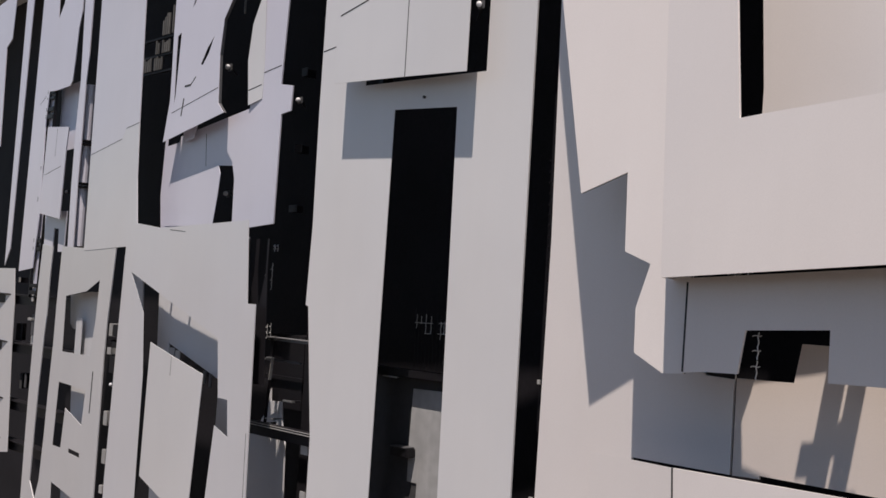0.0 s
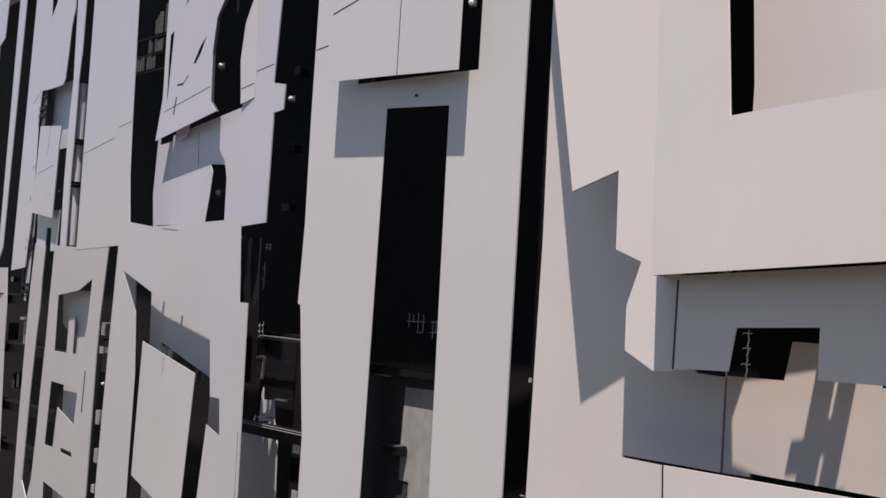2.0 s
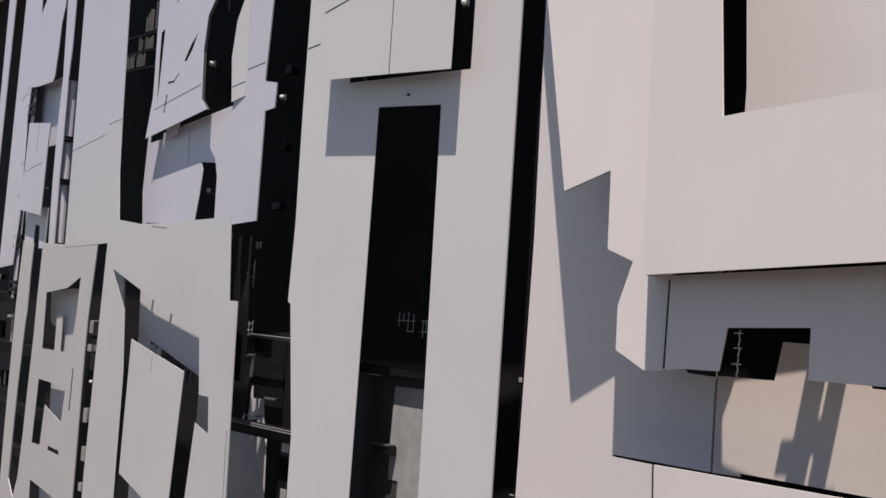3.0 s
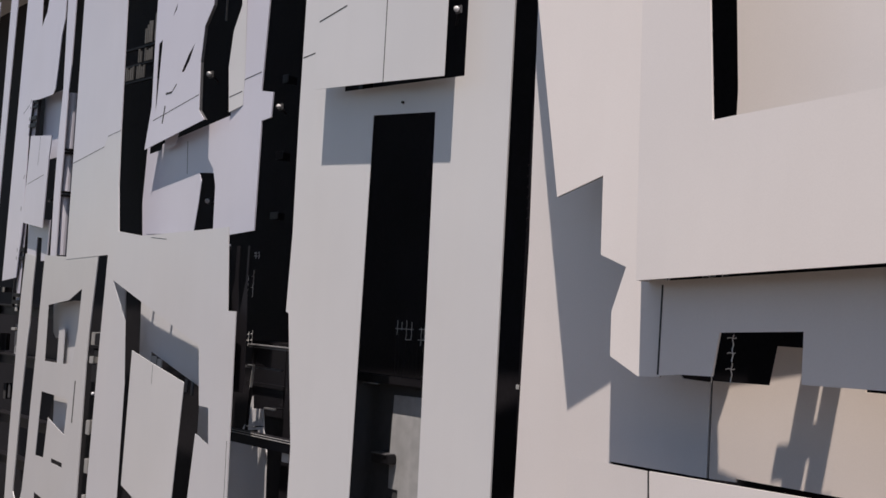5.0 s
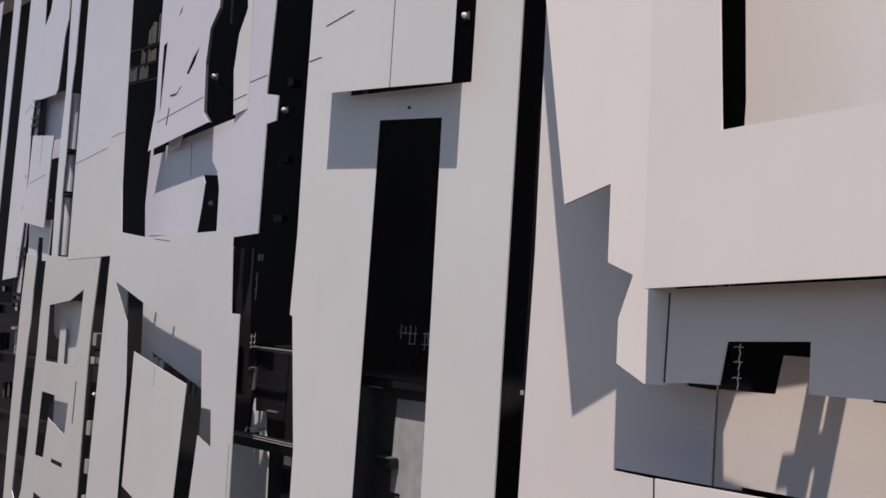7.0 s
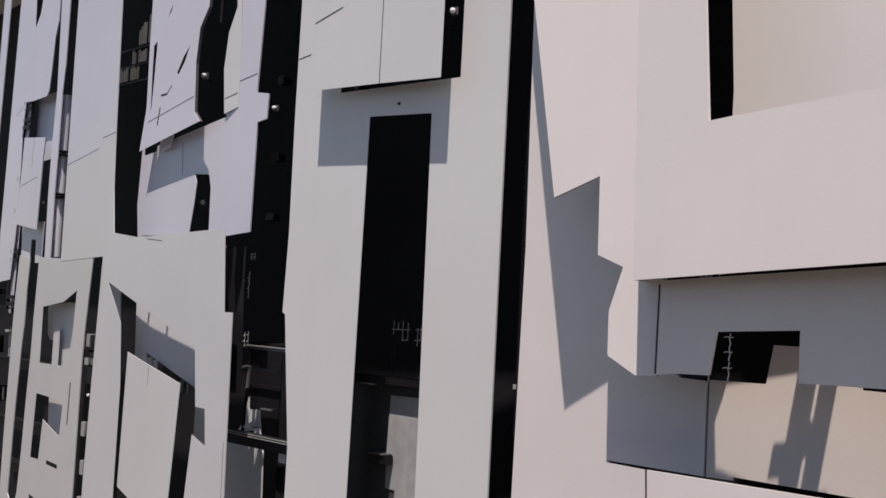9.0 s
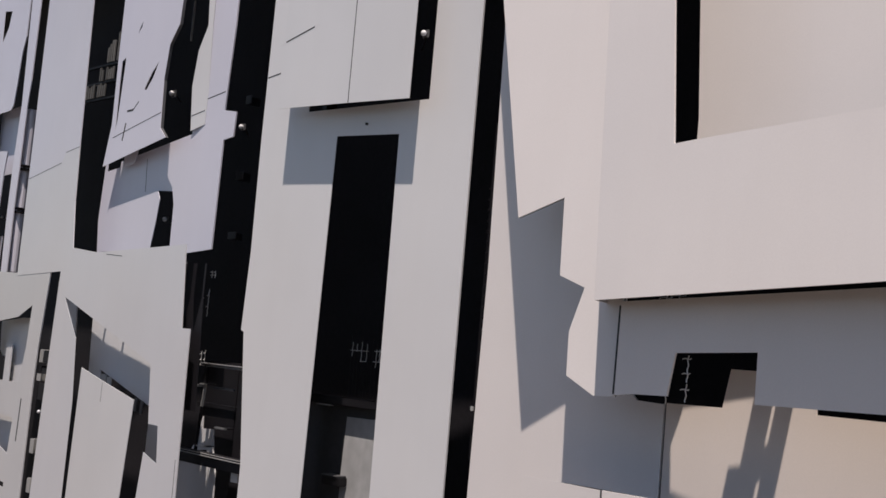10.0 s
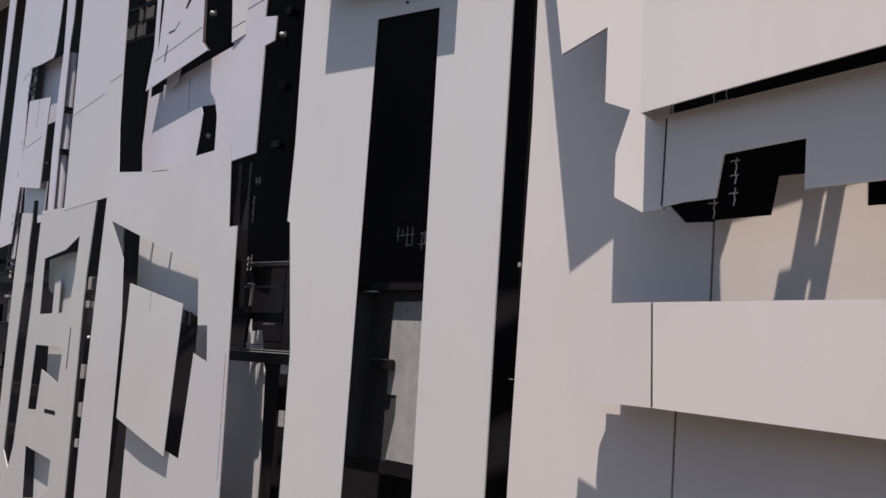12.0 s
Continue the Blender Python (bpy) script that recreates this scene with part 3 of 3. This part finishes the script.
for x, z0, z1 in ((-0.183, 8.75, 8.835), (-0.141, 8.779, 8.826), (-0.097, 8.72, 8.838), (-0.048, 8.723, 8.83), (0.043, 8.694, 8.8), (0.072, 8.729, 8.802)):
    part("stem", twisted((x, 0.41, z0), (x, 0.41, z1), 0.0023, 0.001, 2.0), WIRE, frame_wire)
for x0, x1, z in ((-0.199, -0.028, 8.785), (0.024, 0.101, 8.79), (-0.103, -0.045, 8.723), (0.018, 0.106, 8.728)):
    part("arm", rod((x0, 0.408, z), (x1, 0.408, z + 0.002), 0.002, 6), WIRE, frame_wire)
for k in range(9):
    x = -0.2 + 0.034 * k
    part("cable", rod((x, 0.42, 8.5), (x - 0.01, 0.42, 8.87 - 0.03 * (k % 3)), 0.0014, 5), STEEL, frame_wire, "thin dark hanging cable")
for x, z, h in ((-1.985, 8.88, 0.2), (-1.915, 8.93, 0.19), (-1.93, 8.59, 0.1), (-1.885, 8.59, 0.11), (-1.9, 9.2, 0.05), (-1.86, 9.2, 0.05)):
    wire_cross(x + 0.15, 0.36, z, h, ((h * 0.35, 0.012), (h * 0.75, 0.012)))
for x, y, z, h, arms in ((2.70, -0.42, 9.075, 0.085, ((0.008, 0.03),)), (2.757, -0.42, 9.08, 0.085, ((0.012, 0.035),)),
                         (2.80, -0.4, 8.775, 0.1, ((0.03, 0.018), (0.085, 0.02))), (2.77, -0.36, 8.70, 0.07, ((0.045, 0.02),)), (2.60, -0.25, 8.672, 0.095, ((0.06, 0.022),))):
    wire_cross(x, y, z, h, arms)


def spot(x, y, z, r=0.022):
    """A small round fitting with a bright lens on a short arm."""
    top = thing("spotlight", "small round spotlight with a bright metal lens", "spotlight", "small fittings in the cavities")
    bm = bmesh.new()
    bmesh.ops.create_uvsphere(bm, u_segments=14, v_segments=8, radius=r * 0.8)
    bm.transform(Matrix.Translation((x, y, z)))
    body = part("body", box((x - r * 1.3, y + r * 0.6, z - r * 1.1), (x + r * 1.1, y + r * 1.2, z + r * 1.1), r * 0.2), GREYSTEEL, top)
    part("lens", bm, LENS, body, "clear glossy lens")
    part("arm", bar((x, y + r * 1.2, z), (x - 0.3, y + 0.26, z + 0.01), 0.012, 0.006), STEEL, top)
    return top


for x, y, z, r in ((0.735, -0.05, 10.49, 0.02), (-1.58, 0.36, 10.26, 0.022), (-2.70, 0.42, 10.63, 0.026), (-2.56, 0.4, 9.64, 0.024), (-6.6, 0.82, 9.83, 0.02), (-4.12, 0.31, 8.05, 0.018)):
    spot(x, y, z, r)

for x, y, z, w, h in ((-1.74, 0.5, 10.5, 0.035, 0.03), (-1.76, 0.5, 9.95, 0.045, 0.03), (-1.78, 0.5, 9.52, 0.05, 0.025)):
    br = thing("angle_bracket", "small metal angle bracket in a dark slot", "bracket", "angle brackets in the slits")
    part("plate", box((x - w, y, z - h), (x + w, y + 0.01, z + h), 0.003), GREYSTEEL, br)
    part("leg", box((x - w, y + 0.01, z - h), (x - w + 0.01, y + 0.12, z + h), 0.003), STEEL, br)
# fittings in the narrow slits
tie = thing("hanger_strip", "thin pale rod hanging in a dark cut-out", "hanger")
part("strip", bar((-2.768, 0.577, 11.9), (-2.767, 0.577, 11.09), 0.014, 0.006), PALE, tie)
tongue = thing("hanger_plate", "pale bent metal plate under a torn flap", "plate")
part("plate", sheet((-0.055, -0.118, 0), [(-3.14, 10.22), (-2.86, 10.22), (-2.87, 10.15), (-2.92, 10.075), (-3.105, 10.062), (-3.14, 10.12)], (), 0.004), COOL_WHITE, tongue)
ladder = thing("cable_ladder", "dark cable ladder with pale rungs in a slit", "cable ladder")
LAD = (0.01, -0.12, 0)


def lad(z):
    """x of the middle of the ladder at a height."""
    return -7.30 + 0.077 * (z - 10.95)


part("backing", sheet(LAD, [(lad(10.96) - 0.09, 10.96), (lad(10.96) + 0.09, 10.94), (lad(8.75) + 0.1, 8.75), (lad(8.75) - 0.1, 8.75)], (), 0.004), COOL_WHITE, ladder)
for off in (-0.105, 0.105):
    part("rail", bar((lad(10.98) + off, depth(LAD, lad(10.98), 10.98) - 0.012, 10.98), (lad(8.7) + off, depth(LAD, lad(8.7), 8.7) - 0.012, 8.7), 0.03, 0.02), STEEL, ladder)
for z, h in ((8.73, 0.045), (8.81, 0.04), (9.21, 0.05), (9.3, 0.05), (9.75, 0.06), (10.1, 0.05), (10.66, 0.05), (10.74, 0.05), (10.87, 0.03), (10.93, 0.05)):
    y = depth(LAD, lad(z), z)
    part("rung", box((lad(z) - 0.1, y - 0.03, z), (lad(z) + 0.1, y - 0.006, z + h), 0.004), STEEL, ladder)
pipe = thing("pipe", "pale upright pipe with black clips in a slit", "pipe")
part("tube", rod((-5.85, 0.68, 9.25), (-5.85, 0.68, 10.85), 0.05, 14), COOL_WHITE, pipe)
for z in (9.82, 10.24):
    part("clip", box((-5.93, 0.62, z), (-5.77, 0.74, z + 0.022), 0.004), STEEL, pipe)
    part("clip", box((-5.93, 0.62, z + 0.035), (-5.77, 0.74, z + 0.055), 0.004), STEEL, pipe)
for x, z, w, h, mat in ((-4.215, 8.51, 0.012, 0.11, PALE), (-4.17, 8.51, 0.007, 0.11, PALE), (-4.115, 8.51, 0.007, 0.11, PALE), (-4.06, 8.51, 0.05, 0.10, STEEL), (-4.21, 8.405, 0.04, 0.04, STEEL), (-4.07, 8.39, 0.05, 0.05, STEEL), (-4.2, 8.33, 0.035, 0.06, PALE), (-4.07, 8.22, 0.07, 0.14, STEEL),
                        (-4.17, 7.76, 0.035, 0.12, PALE), (-4.14, 7.44, 0.035, 0.12, PALE), (-4.16, 7.16, 0.03, 0.07, PALE)):
    y = depth((-0.2, -0.121, 0), x, z)
    br = thing("angle_bracket", "small pale metal angle bracket in a slit" if mat is PALE else "small black metal angle bracket in a slit", "bracket", "angle brackets in the slits")
    part("plate", box((x - w, y, z - h / 2), (x + w, y + 0.012, z + h / 2), 0.003), mat, br)
    part("leg", box((x - w, y + 0.012, z - h / 2), (x - w + 0.012, y + 0.1, z + h / 2), 0.003), mat, br)
for x, z, w, h in ((-7.72, 9.02, 0.1, 0.28), (-7.7, 8.69, 0.03, 0.08), (-7.76, 8.45, 0.05, 0.03)):
    y = depth((0.05, -0.12, 0), x, z)
    br = thing("angle_bracket", "pale metal angle bracket behind a panel corner", "bracket", "angle brackets in the slits")
    part("plate", box((x - w, y, z - h / 2), (x + w, y + 0.012, z + h / 2), 0.003), PALE, br)
    part("leg", box((x - w, y + 0.012, z - h / 2), (x - w + 0.012, y + 0.1, z + h / 2), 0.003), PALE, br)
for x, z, w, h, mat in ((-8.45, 8.27, 0.09, 0.1, GREYSTEEL), (-7.85, 8.38, 0.05, 0.12, GREYSTEEL), (-7.84, 8.2, 0.04, 0.06, PALE), (-8.45, 8.66, 0.2, 0.012, PALE), (-8.62, 8.88, 0.035, 0.03, PALE), (-8.2, 7.72, 0.03, 0.09, GREYSTEEL), (-8.0, 7.74, 0.025, 0.08, GREYSTEEL)):
    y = depth((0.12, -0.12, 0), x, z)
    br = thing("angle_bracket", "small grey metal bracket in the dark gap beside a strip", "bracket", "angle brackets in the slits")
    part("plate", box((x - w, y, z - h), (x + w, y + 0.012, z + h), 0.004), mat, br)
    part("leg", box((x - w, y + 0.012, z - h), (x - w + 0.012, y + 0.12, z + h), 0.003), STEEL, br)
for z in (8.65, 8.1, 7.45, 7.0):
    beam = thing("steel_beam", "black steel beam behind the end of the facade", "beam", "beams behind the slots")
    part("web", box((-9.4, 1.0, z - 0.05), (-6.6, 1.06, z + 0.05), 0.006), STEEL, beam)
    part("flange", box((-9.4, 0.97, z + 0.05), (-6.6, 1.1, z + 0.065), 0.003), STEEL, beam)

for x, y, z, w, h in ((-0.915, 0.15, 7.945, 0.04, 0.045), (-0.905, 0.15, 7.62, 0.03, 0.05), (1.2, 0.08, 8.55, 0.01, 0.012), (1.19, 0.08, 7.98, 0.015, 0.003), (-1.54, 0.15, 8.01, 0.02, 0.02)):
    br = thing("angle_bracket", "small pale metal angle bracket behind a panel edge", "bracket", "angle brackets in the slits")
    part("plate", box((x - w, y, z - h), (x + w, y + 0.01, z + h), 0.002), PALE, br)
    part("leg", box((x - w, y + 0.01, z - h), (x - w + 0.008, y + 0.2, z + h), 0.002), STEEL, br)
perforated = thing("perforated_rail", "dark upright rail with a row of small metal pegs", "rail")
part("strip", box((1.165, 0.12, 8.3), (1.225, 0.13, 10.0), 0.002), STEEL, perforated)
for k in range(22):
    z = 8.5 + 0.055 * k
    x = 1.205 - 0.033 * (z - 8.5)
    part("peg", box((x - 0.003, 0.108, z), (x + 0.003, 0.12, z + 0.009), 0.001), STEEL, perforated)
